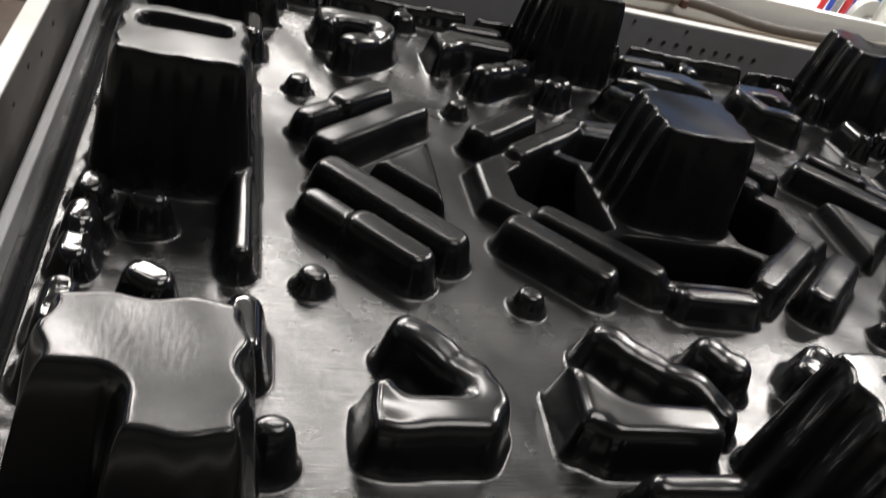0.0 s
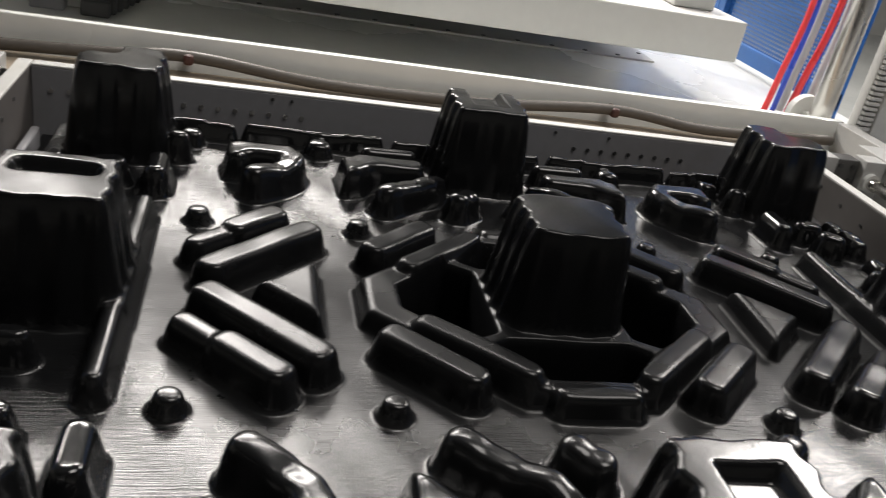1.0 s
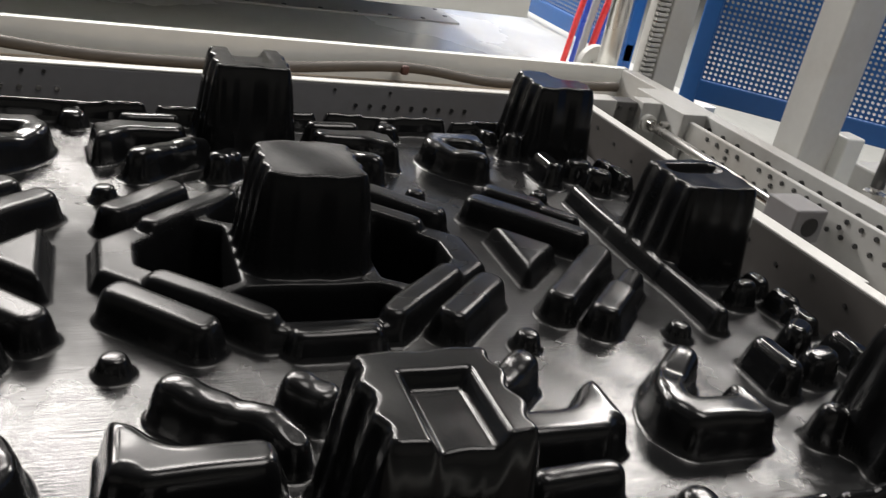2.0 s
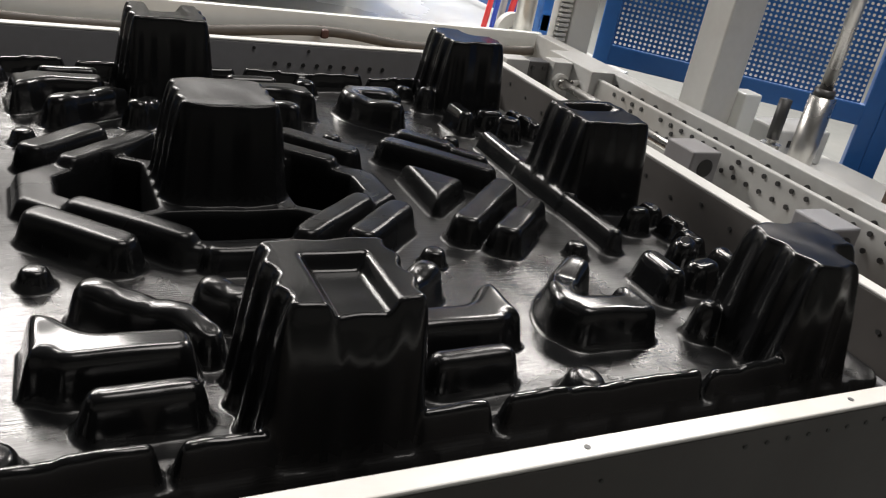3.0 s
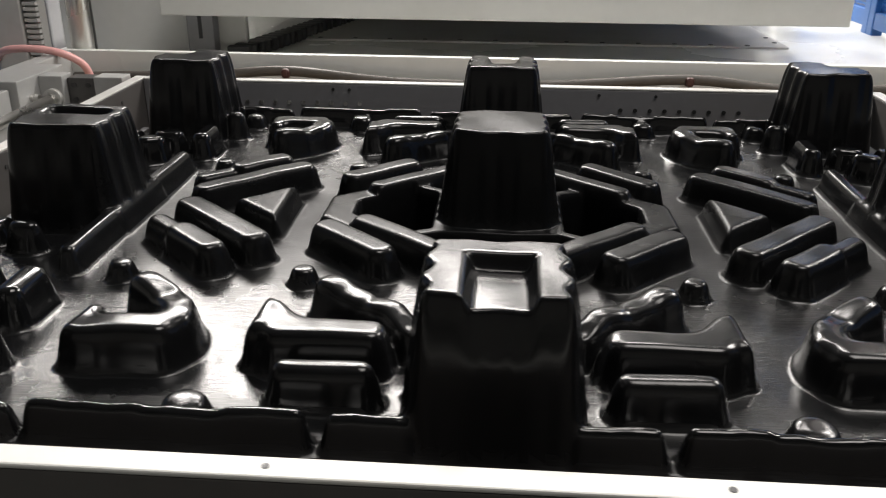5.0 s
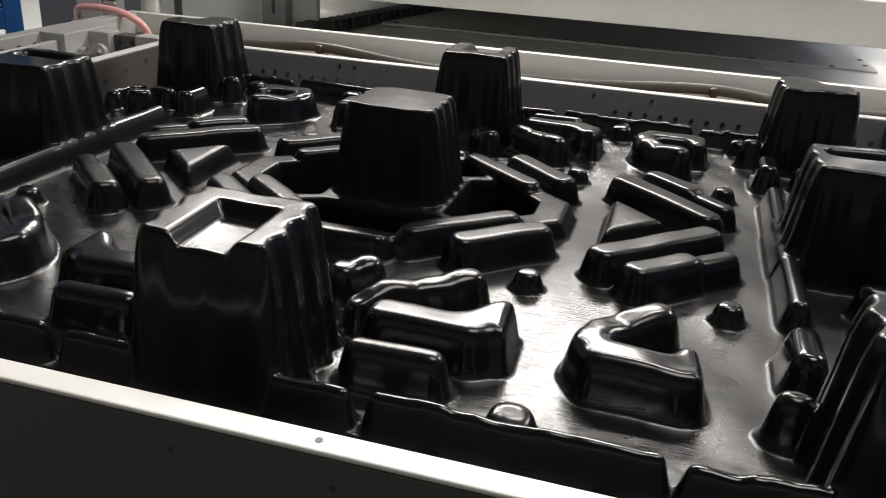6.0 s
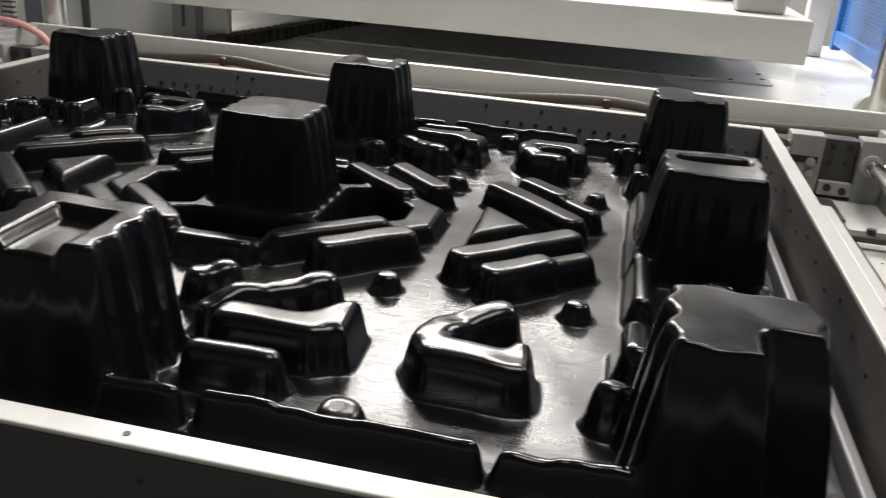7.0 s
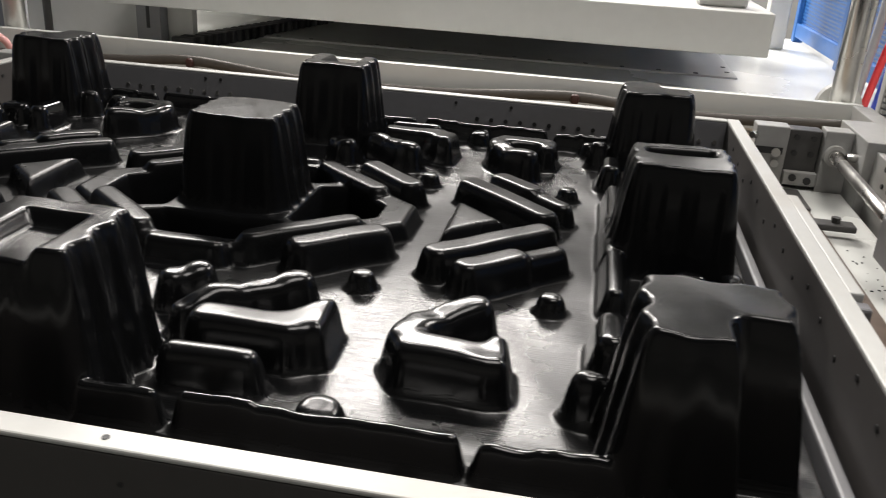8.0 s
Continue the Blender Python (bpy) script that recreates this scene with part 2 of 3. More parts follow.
def clamp_frame():
    fr = thing("clamp_frame", "grey steel clamp frame with bright top edges and rows of holes", "machine frame", at=(0, 0, 0))

    # faces coloured darker and top strip paler: shade and overhead light put into paint
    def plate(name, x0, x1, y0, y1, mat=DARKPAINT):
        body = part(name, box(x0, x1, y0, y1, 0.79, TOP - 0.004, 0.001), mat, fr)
        part("lit_edge_strip", box(x0, x1, y0, y1, TOP - 0.004, TOP, 0.0015), PAINT, body, "worn top edge with the overhead light put into its white")
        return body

    near = plate("near_plate", -0.95, 0.95, -IN_Y - PLATE, -IN_Y, SHADEPAINT)
    far = plate("far_plate", -0.653, 0.653, IN_Y, IN_Y + PLATE)
    for s in (-1, 1):
        x0, x1 = sorted((s * (IN_X + 0.002), s * (IN_X + 0.0225)))
        side = plate("side_plate", x0, x1, -IN_Y, IN_Y + PLATE, SHADEPAINT)
        holes(side, [(s * (IN_X + 0.0015), -0.42 + 0.062 * k, 0.925 + 0.008 * (k % 3)) for k in range(15)], 0.0032, (1, 0, 0), depth=0.0008)
        x0, x1 = sorted((s * 0.633, s * 0.645))
        part("clamp_strip", box(x0, x1, -0.50, 0.50, 0.80, 0.885, 0.003), DARKPAINT, fr, "dark grey clamping strip")
    # rows of small bolt holes
    for x0, m in ((-0.46, STEEL), (0.22, DARK), (-0.626, STEEL), (0.585, STEEL)):
        holes(far, [(x0 + 0.026 * k, IN_Y - 0.0003, 0.926) for k in range(9 if abs(x0) < 0.5 else 3)], 0.0038, (0, 1, 0), "bolt_hole", m, 0.0012)
    holes(far, [(x, IN_Y - 0.0003, 0.952) for x in (-0.30, -0.27, 0.18, 0.28)], 0.0028, (0, 1, 0), depth=0.0012)
    holes(near, [(x, -IN_Y - 0.010, TOP) for x in (-0.41, -0.131, 0.147, 0.425)], 0.0026, (0, 0, 1), depth=0.0005)
    holes(near, [(0.30 + 0.024 * k, -IN_Y - PLATE, 0.945) for k in range(12)], 0.0022, (0, 1, 0), depth=0.0008)
    holes(near, [(x, -IN_Y - PLATE, 0.94) for x in (-0.12, 0.05, 0.16)], 0.0018, (0, 1, 0), depth=0.0008)
    base = part("base", box(-0.93, 0.93, -0.54, 0.82, 0.0, 0.79, 0.01), IRON, fr, "dark machine base")
    return fr


clamp_frame()


def side_carriage(s):
    """Channel beside the clamp frame with its slides, spindle and perforated rails; s is the side, -1 or 1."""
    def bx(x0, x1, *rest, **kw):
        a, b = sorted((s * x0, s * x1))
        return box(a, b, *rest, **kw)
    ca = thing("side_carriage", "grey steel side channel with perforated rails, shaft and bearing blocks", "machine frame", at=(s * 0.8, 0, 0.80))
    part("channel_floor", bx(0.680, 0.858, 0.0, 0.60, 0.83, 0.855), TABLEMAT, ca, "white enamelled channel floor")
    # near half of the floor: dirt plus cast shade, both put into a greyer paint
    part("shaded_floor", bx(0.680, 0.858, -0.565, -0.001, 0.83, 0.853), CARRPAINT, ca, "stained near part of the channel floor, shade put into its grey")
    part("apron_plate", bx(0.779, 0.858, -0.56, -0.235, 0.8535, 0.864), RUST, ca, "oily brown steel plate")
    part("slide_strip", bx(0.690, 0.772, -0.56, 0.40, 0.8555, 0.866), RUST, ca, "oily brown steel slide strip")
    part("inner_rail", bx(0.872, 0.884, -0.56, 0.475, 0.83, 0.953), CARRPAINT, ca, "perforated grey plate")
    part("outer_rail", bx(0.915, 0.950, -0.565, 0.80, 0.80, TOP), CARRPAINT, ca, "perforated grey rail")
    holes(ca, [(s * 0.8715, -0.52 + 0.030 * k, z) for k in range(32) for z in (0.914, 0.941) if (k + (z > 0.92)) % 7] + [(s * 0.8715, y, 0.927) for y in (-0.40, -0.16, 0.06, 0.223, 0.349)], 0.0042, (1, 0, 0))
    holes(ca, [(s * 0.9145, -0.54 + 0.0435 * k, 0.942) for k in range(25)], 0.0055, (1, 0, 0))
    part("corner_block", bx(0.8585, 0.925, 0.480, 0.650, 0.83, TOP + 0.001), CARRPAINT, ca)
    part("end_plate", bx(0.700, 0.7555, 0.560, 0.600, 0.83, TOP - 0.004), CARRPAINT, ca)
    part("dark_block", bx(0.756, 0.811, 0.568, 0.605, 0.84, TOP - 0.008), IRON, ca, "dark iron slide block")
    part("bearing_plate", bx(0.812, 0.858, 0.552, 0.592, 0.84, TOP - 0.002), CARRPAINT, ca)
    part("shaft", rod((s * 0.832, 0.552, 0.922), (s * 0.822, 0.075, 0.922), 0.0095), STEEL, ca, "bright steel shaft", smooth=True)
    for y in (0.07, -0.22):
        blk = part("bearing_block", bx(0.788, 0.850, y, y + 0.07, 0.893, 0.950, bevel=0.003), DARKPAINT, ca, "grey square bearing block")
        part("bore", rod((s * 0.820, y - 0.002, 0.922), (s * 0.820, y + 0.004, 0.922), 0.016), DARK, blk)
        part("foot", bx(0.822, 0.850, y + 0.01, y + 0.06, 0.8555, 0.8925, bevel=0.002), IRON, blk)
    part("dark_plate", bx(0.700, 0.775, 0.402, 0.51, 0.8555, 0.868), IRON, ca, "dark oily steel plate")
    part("flange", rod((s * 0.832, 0.552, 0.922), (s * 0.832, 0.542, 0.922), 0.018, 28), PLATENMAT, ca, smooth=False)
    part("slot", bx(0.703, 0.749, 0.5585, 0.5597, 0.913, 0.925, bevel=0.0005), DARK, ca)
    part("clamp_plate", bx(0.755, 0.818, 0.305, 0.335, 0.866, 0.876, bevel=0.003), IRON, ca, "dark clamp plate")
    part("bolt_head", rod((s * 0.790, 0.322, 0.876), (s * 0.790, 0.322, 0.884), 0.007, 6), IRON, ca)
    part("slot_screw", rod((s * 0.738, 0.556, 0.916), (s * 0.738, 0.562, 0.916), 0.0075), STEEL, ca)
    part("slot_screw", rod((s * 0.739, 0.556, 0.896), (s * 0.739, 0.562, 0.896), 0.0065), STEEL, ca)
    part("hub", rod((s * 0.832, 0.542, 0.922), (s * 0.832, 0.530, 0.922), 0.0125, 24), STEEL, ca, smooth=False)
    part("side_screw", rod((s * 0.8585, 0.520, 0.928), (s * 0.842, 0.520, 0.928), 0.0075, 12), STEEL, ca)
    part("plate_screw", rod((s * 0.692, 0.552, 0.944), (s * 0.6995, 0.560, 0.944), 0.006, 12), STEEL, ca)
    part("lower_bracket", bx(0.757, 0.812, 0.553, 0.567, 0.862, 0.886, bevel=0.002), CARRPAINT, ca)
    holes(ca, [(s * 0.772, 0.552, 0.876), (s * 0.797, 0.552, 0.872)], 0.0065, (0, 1, 0))
    holes(ca, [(s * 0.784 + 0.014 * i, 0.567, 0.930 + 0.014 * j) for i in (-1, 1) for j in (-1, 1)], 0.005, (0, 1, 0))
    part("skirt", bx(0.678, 0.95, -0.565, -0.560, 0.80, 0.83), CARRPAINT, ca)
    return ca


right = side_carriage(1)
right.location.x += 0.006
bpy.context.view_layer.update()
side_carriage(-1)
part("cover_bar", box(0.6755, 0.690, -0.165, 0.145, 0.925, 0.962, 0.002), PAINT, right, "pale grey cover bar")
part("bar_end", box(0.6755, 0.694, -0.185, -0.166, 0.900, 0.955, 0.003), DARKPAINT, right)
part("corner_pad", box(0.6755, 0.698, -0.560, -0.480, 0.87, 0.968, 0.005), PLATENMAT, right, "white corner pad")
part("wear_line", box(0.7475, 0.7495, -0.06, 0.26, 0.8662, 0.8668, 0.0002), STEEL, right, "bright scraped line")


def crumbs():
    """Dark plastic crumbs left on the channel floor."""
    rnd = random.Random(5)
    bm = bmesh.new()
    for _ in range(46):
        y = min(0.26, max(0.01, rnd.gauss(0.13, 0.07)))
        m = pose(rnd.uniform(0.781, 0.855), y, 0.8556, 0, 0, rnd.uniform(0, 180)) @ Matrix.Diagonal((rnd.uniform(0.7, 1.9), 1, 0.6, 1))
        bmesh.ops.create_icosphere(bm, subdivisions=1, radius=rnd.uniform(0.0006, 0.0018), matrix=m)
    me = bpy.data.meshes.new("crumbs")
    bm.to_mesh(me)
    bm.free()
    me.materials.append(DARK)
    tagged(new("crumbs", me), "dark plastic crumbs scattered on the white channel floor", "debris", kind="stuff")


crumbs()


def rear_trough():
    tr = thing("rear_trough", "beige cable trough with a white rear beam behind the clamp frame", "machine frame", at=(0, 0.7, 0.80))
    part("trough_floor", box(-0.912, 0.912, 0.61, 0.811, 0.83, 0.90), BEIGE, tr)
    part("rear_beam", box(-0.95, 0.945, 0.812, 0.830, 0.80, TOP), TABLEMAT, tr, "white painted rear beam")
    return tr


rear_trough()


def cable_run():
    cb = thing("hose", "dusty brown hose lying along the trough, tied with red clips", "hose", at=(0, 0.78, 0.93))
    part("hose_body", tube([(-0.9, 0.775, 0.915), (-0.6, 0.78, 0.925), (-0.44, 0.785, 0.935), (-0.2, 0.775, 0.918), (0.1, 0.778, 0.918), (0.387, 0.785, 0.935),
                            (0.6, 0.775, 0.92), (0.9, 0.775, 0.93)], 0.011), CABLE, cb, smooth=True)
    for x in (-0.445, 0.387):
        part("clip", box(x - 0.009, x + 0.009, 0.768, 0.811, 0.922, 0.942, 0.006), REDTIE, cb, "dark red clip")
    return cb


cable_run()


# ---- rear table, platen and posts ----
def rear_table():
    tb = thing("rear_table", "white enamelled machine table with a bolted rear plate", "machine table", at=(0, 1.4, 0.80))
    part("table_top", box(-1.2, 1.25, 0.835, 2.6, 0.84, 0.88), TABLEMAT, tb)
    part("table_base", box(-1.1, 1.15, 0.83, 2.5, 0.0, 0.84, 0.01), DARKPAINT, tb, "grey table base")
    pn = part("rear_plate", box(-0.72, 0.815, 1.515, 2.04, 0.8802, 0.886, 0.001), PLATENMAT, tb, "olive grey rear plate")
    holes(pn, [(-0.63 + 0.1025 * k, 1.53, 0.886) for k in range(14)] + [(0.795, 1.59, 0.886), (0.795, 1.68, 0.886)], 0.007, (0, 0, 1), "bolt", DARK)
    return tb


rear_table()


def platen():
    pl = thing("platen", "large light grey painted platen raised over the rear table", "machine platen", at=(0, 1.6, 1.0))
    part("platen_body", box(-0.82, 0.80, 1.076, 2.3, 1.004, 1.100, 0.004), PLATENMAT, pl)
    for x in (0.70, -0.72):
        part("lug", box(x - 0.06, x + 0.05, 1.16, 1.24, 1.1005, 1.15, 0.006), PAINT, pl)
    part("cross_bar", box(-0.78, 0.76, 1.45, 1.53, 1.1005, 1.19, 0.006), PAINT, pl)
    for x in (-0.7, 0.7):
        part("hanger", box(x - 0.04, x + 0.04, 1.70, 1.78, 1.1005, 2.6, 0.006), PAINT, pl)
    part("head_beam", box(-1.6, 1.6, 1.60, 1.90, 2.6, 2.9, 0.01), PLATENMAT, pl)
    return pl


platen()


# ---- posts, racks and hoses at the rear corners ----
def rack_post(s):
    """Guide post with a toothed rack, at the rear corner of the machine."""
    rp = thing("guide_post", "light grey guide post with a toothed rack strip", "guide post", "guide posts", at=(s * 1.03, 0.83, 0))
    part("post", box(s * 1.045 - 0.035, s * 1.045 + 0.035, 0.80, 0.88, 0.0, 2.6, 0.004), PAINT, rp)
    bm = box(s * 0.990 - 0.015, s * 0.990 + 0.015, 0.812, 0.84, 0.0, 2.6, 0.002)
    z = 0.92
    while z < 1.7:
        box(s * 0.990 - 0.014, s * 0.990 + 0.014, 0.800, 0.8115, z, z + 0.007, 0, bm)
        z += 0.0115
    part("rack", bm, PLATENMAT, rp, "toothed grey rack")
    part("column", rod((s * 0.915, 0.86, 0.0), (s * 0.915, 0.86, 2.6), 0.024, 24), STEEL, rp, "round steel column", smooth=True)
    return rp


rack_post(1)
rack_post(-1)


def hose(name, label, points, r, mat):
    ob = part(name, tube(points, r), mat, smooth=True)
    return tagged(ob, label, "hose", "air hoses")


def drop(x, y, bend, z0=0.87):
    return [(x - bend, y, z0), (x - 0.6 * bend, y, 0.98), (x, y, 1.15), (x + 0.5 * bend, y + 0.02, 1.5), (x + 0.5 * bend, y + 0.02, 2.4)]


hose("air_hose", "bright red air hose hanging behind the corner", drop(1.0, 1.15, 0.03), 0.008, REDHOSE)
hose("air_hose", "blue air hose hanging beside a red one", drop(1.022, 1.16, 0.02), 0.007, BLUEHOSE)
hose("air_hose", "grey cable hanging among the coloured hoses", drop(1.048, 1.17, 0.02), 0.010, GREYHOSE)
hose("air_hose", "bright red air hose hanging behind the corner", drop(1.085, 1.16, 0.04), 0.009, REDHOSE)
hose("air_hose", "blue air hose hanging beside a red one", drop(1.105, 1.18, 0.03), 0.006, BLUEHOSE)
hose("air_hose", "grey cable hanging among the coloured hoses", drop(1.130, 1.18, 0.02), 0.012, GREYHOSE)
hose("air_hose", "faded pink air hose laid over the side rail", [(-1.30, 0.83, 0.80), (-1.24, 0.85, 0.868), (-1.13, 0.85, 0.915), (-1.03, 0.75, 0.972), (-0.93, 0.74, 0.976),
                                                                 (-0.87, 0.75, 0.95), (-0.86, 0.77, 0.905)], 0.008, PINKHOSE)


def pulley():
    pu = thing("pulley", "grey pulley wheel on a bracket behind the corner", "pulley", at=(0.93, 0.93, 0.88))
    bm = rod((0.93, 0.925, 0.940), (0.93, 0.945, 0.940), 0.045, 32)
    part("wheel", bm, PLATENMAT, pu)
    part("bracket", box(0.915, 0.945, 0.905, 0.924, 0.88, 0.95, 0.003), PAINT, pu)
    return pu


pulley()


def drag_chain():
    dc = thing("drag_chain", "black plastic cable chain lying on the table", "cable chain", at=(-0.58, 1.55, 0.88))
    for k in range(22):
        t = k / 21
        x, y = -0.67 + 0.17 * t, 1.20 + 0.76 * t
        part("link", box(x - 0.030, x + 0.030, y - 0.013, y + 0.013, 0.8805, 0.915, 0.004), BLACKRUB, dc)
    return dc


drag_chain()


def rear_cabinet():
    cb = thing("rear_cabinet", "olive grey machine cover with an upright post and dark pipe", "machine cover", at=(-1.0, 1.25, 0.88))
    part("cover", box(-1.16, -0.665, 1.25, 1.28, 0.8805, 1.7, 0.004), PLATENMAT, cb)
    part("upright", box(-0.806, -0.736, 1.205, 1.2495, 0.8805, 1.7, 0.003), DARKPAINT, cb)
    part("slot", box(-0.776, -0.766, 1.2035, 1.2055, 0.93, 1.02, 0.0005), DARK, cb)
    part("pipe", rod((-1.05, 1.18, 0.8805), (-1.05, 1.18, 1.7), 0.011, 16), IRON, cb, "dark upright pipe", smooth=True)
    part("box", box(-1.62, -1.22, 1.30, 1.50, 0.0, 1.7, 0.006), DARKPAINT, cb)
    part("back_cover", box(-1.15, 0.9, 2.05, 2.10, 0.8805, 1.7, 0.004), PLATENMAT, cb)
    return cb


rear_cabinet()
tagged(part("door_post", box(1.00, 1.07, 2.25, 2.32, 0.8805, 2.2, 0.004), PAINT), "white painted upright standing on the rear table", "post")


# ---- blue guard fences ----
def perforated(width, height, pitch=0.0122, r=0.0036):
    """A perforated sheet in the x z plane, from the origin: each cell a square with an eight-sided hole."""
    nx_, nz_ = int(width / pitch), int(height / pitch)
    a = np.arange(8) * math.pi / 4 + math.pi / 8
    inner = np.stack([np.cos(a), np.sin(a)], 1) * r
    h = pitch / 2
    outer = np.array([(h, h * 0.41), (h * 0.41, h), (-h * 0.41, h), (-h, h * 0.41), (-h, -h * 0.41), (-h * 0.41, -h), (h * 0.41, -h), (h, -h * 0.41)])
    corner = np.array([(h, h), (-h, h), (-h, -h), (h, -h)])
    cell = np.concatenate([inner, outer, corner])
    faces = [(k, 8 + k, 8 + (k + 1) % 8, (k + 1) % 8) for k in range(8)]
    faces += [(8, 16, 9), (10, 17, 11), (12, 18, 13), (14, 19, 15)]
    verts, out = [], []
    for i in range(nx_):
        for j in range(nz_):
            n0 = len(verts)
            cx, cz = (i + 0.5) * pitch, (j + 0.5) * pitch
            verts += [(cx + p[0], 0.0, cz + p[1]) for p in cell]
            out += [tuple(n0 + v for v in f) for f in faces]
    me = bpy.data.meshes.new("perforated_sheet")
    me.from_pydata(verts, [], out)
    me.materials.append(BLUE)
    return me


PERF = perforated(0.62, 0.89)


def guard(label, m, panels):
    gd = thing("guard_fence", label, "fence", "guard fences")
    gd.matrix_world = m
    for k in range(panels):
        x = k * 0.70
        sh = new("perforated_sheet", PERF)
        sh.parent, sh.location = gd, (x + 0.04, 0, 0.05)
        for name, dims in (("frame_bar", (x, x + 0.70, -0.015, 0.015, 0.0, 0.05)), ("frame_bar", (x, x + 0.70, -0.015, 0.015, 0.95, 1.0)),
                           ("frame_post", (x, x + 0.04, -0.018, 0.018, -0.9, 1.02)), ("frame_post", (x + 0.66, x + 0.70, -0.018, 0.018, -0.9, 1.02))):
            ob = part(name, box(*dims, bevel=0.003), BLUE)
            ob.parent = gd
    return gd


guard("blue perforated steel guard fence beside the machine", pose(1.145, 0.86, 0.90, 0, 0, -43), 2)
guard("blue perforated steel guard fence beside the rear table", pose(1.17, 2.55, 0.90, 0, 0, -90), 2)
guard("blue perforated steel guard fence beside the machine", pose(-1.24, 0.80, 0.90, 0, 0, 228), 1)
guard("blue perforated steel guard door close to the near corner", pose(1.62, 0.20, 0.70, 0, 0, -100), 1)


def fence_fittings():
    pp = thing("steel_post", "pale grey square steel post behind the side rail", "post", at=(1.17, 0.47, 0))
    part("shaft", box(1.135, 1.225, 0.425, 0.505, 0.0, 2.4, 0.004), PAINT, pp)
    part("stub", box(1.225, 1.275, 0.40, 0.45, 0.0, 0.96, 0.004), TABLEMAT, pp, "short white stub")
    cy = thing("air_cylinder", "upright steel air cylinder with a bright piston rod", "air cylinder", at=(1.21, 0.20, 0))
    part("barrel", rod((1.21, 0.20, 0.82), (1.21, 0.20, 1.02), 0.026, 24), STEEL, cy, smooth=True)
    part("collar", rod((1.21, 0.20, 1.02), (1.21, 0.20, 1.035), 0.020, 24), IRON, cy, smooth=True)
    part("piston_rod", rod((1.21, 0.20, 1.035), (1.21, 0.20, 1.9), 0.013, 20), STEEL, cy, smooth=True)
    kn = thing("lever_knob", "black rubber grip on a threaded stud with a nut", "lever", at=(1.22, 0.29, 0.82))
    part("stud", rod((1.22, 0.29, 0.82), (1.22, 0.29, 0.90), 0.010, 12), STEEL, kn)
    part("nut", rod((1.22, 0.29, 0.872), (1.22, 0.29, 0.890), 0.024, 6), STEEL, kn)
    part("grip", rod((1.22, 0.29, 0.90), (1.22, 0.29, 0.985), 0.013, 16), BLACKRUB, kn, smooth=True)
    hs = thing("side_bench", "pale grey machine bench outside the side rail", "bench", at=(1.2, 0.1, 0))
    part("bench_top", box(0.98, 1.55, -0.50, 0.62, 0.78, 0.82, 0.004), PLATENMAT, hs)
    part("bench_body", box(1.0, 1.5, -0.45, 0.58, 0.0, 0.78, 0.006), DARKPAINT, hs)

    bt = thing("toggle_bracket", "dark brass fitting with a pale cup on the bench", "bracket", at=(1.30, 0.02, 0.82))
    part("bracket_body", box(1.30, 1.345, 0.02, 0.06, 0.8205, 0.93, 0.006), RUST, bt)
    part("cup", rod((1.25, 0.02, 0.8205), (1.25, 0.02, 0.865), 0.032, 20, r2=0.018), TABLEMAT, bt, "white plastic cup")
    bx_ = thing("valve_box", "grey valve box on the bench behind the post", "box", at=(1.36, 0.36, 0.82))
    part("box_body", box(1.30, 1.46, 0.34, 0.44, 0.8205, 0.90, 0.005), PAINT, bx_)
    part("slot_plate", box(1.33, 1.38, 0.338, 0.3395, 0.862, 0.878, 0.0004), DARK, bx_)


fence_fittings()


# ---- the formed pallet: one drawn sheet, written as a height over the plan ----
DECK = 0.907
SHIFT = 0.006
STEP = 0.0016
GX = np.arange(-0.645, 0.6451, STEP)
GY = np.arange(-0.542, 0.5421, STEP)
PX, PY = np.meshgrid(GX, GY)


def ramp(t):
    """0 to 1, straight with eased ends."""
    t = np.clip(t, 0, 1)
    return 0.45 * t + 0.55 * t * t * (3 - 2 * t)


def sd_bar(x0, y0, x1, y1, w):
    """Distance outside a flat-ended bar of width w with slightly rounded corners."""
    dx, dy = x1 - x0, y1 - y0
    n = math.hypot(dx, dy)
    ux, uy = dx / n, dy / n
    cx, cy = (x0 + x1) / 2, (y0 + y1) / 2
    a = np.abs((PX - cx) * ux + (PY - cy) * uy) - n / 2
    b = np.abs(-(PX - cx) * uy + (PY - cy) * ux) - w / 2
    r = min(0.012, w / 2)
    a, b = a + r, b + r
    return np.hypot(np.maximum(a, 0), np.maximum(b, 0)) + np.minimum(np.maximum(a, b), 0) - r


def sd_poly(points):
    """Distance outside a convex polygon, given in either turn."""
    pts = [Vector(p) for p in points]
    area = sum(p.x * q.y - q.x * p.y for p, q in zip(pts, pts[1:] + pts[:1]))
    if area < 0:
        pts.reverse()
    d = np.full(PX.shape, -1e3)
    near = np.full(PX.shape, 1e3)
    for p, q in zip(pts, pts[1:] + pts[:1]):
        e = q - p
        n = e.length
        d = np.maximum(d, ((PX - p.x) * e.y - (PY - p.y) * e.x) / n)
        t = np.clip(((PX - p.x) * e.x + (PY - p.y) * e.y) / n ** 2, 0, 1)
        near = np.minimum(near, np.hypot(PX - p.x - t * e.x, PY - p.y - t * e.y))
    return np.where(d > 0, near, d)


def sd_dot(x, y, r):
    return np.hypot(PX - x, PY - y) - r


def mirrored(points):
    return [[(sx * x, sy * y) for x, y in points] for sx in (-1, 1) for sy in (-1, 1)]


H = np.zeros(PX.shape)
LABEL = np.zeros(PX.shape, int)
NAMES = ["deck"]


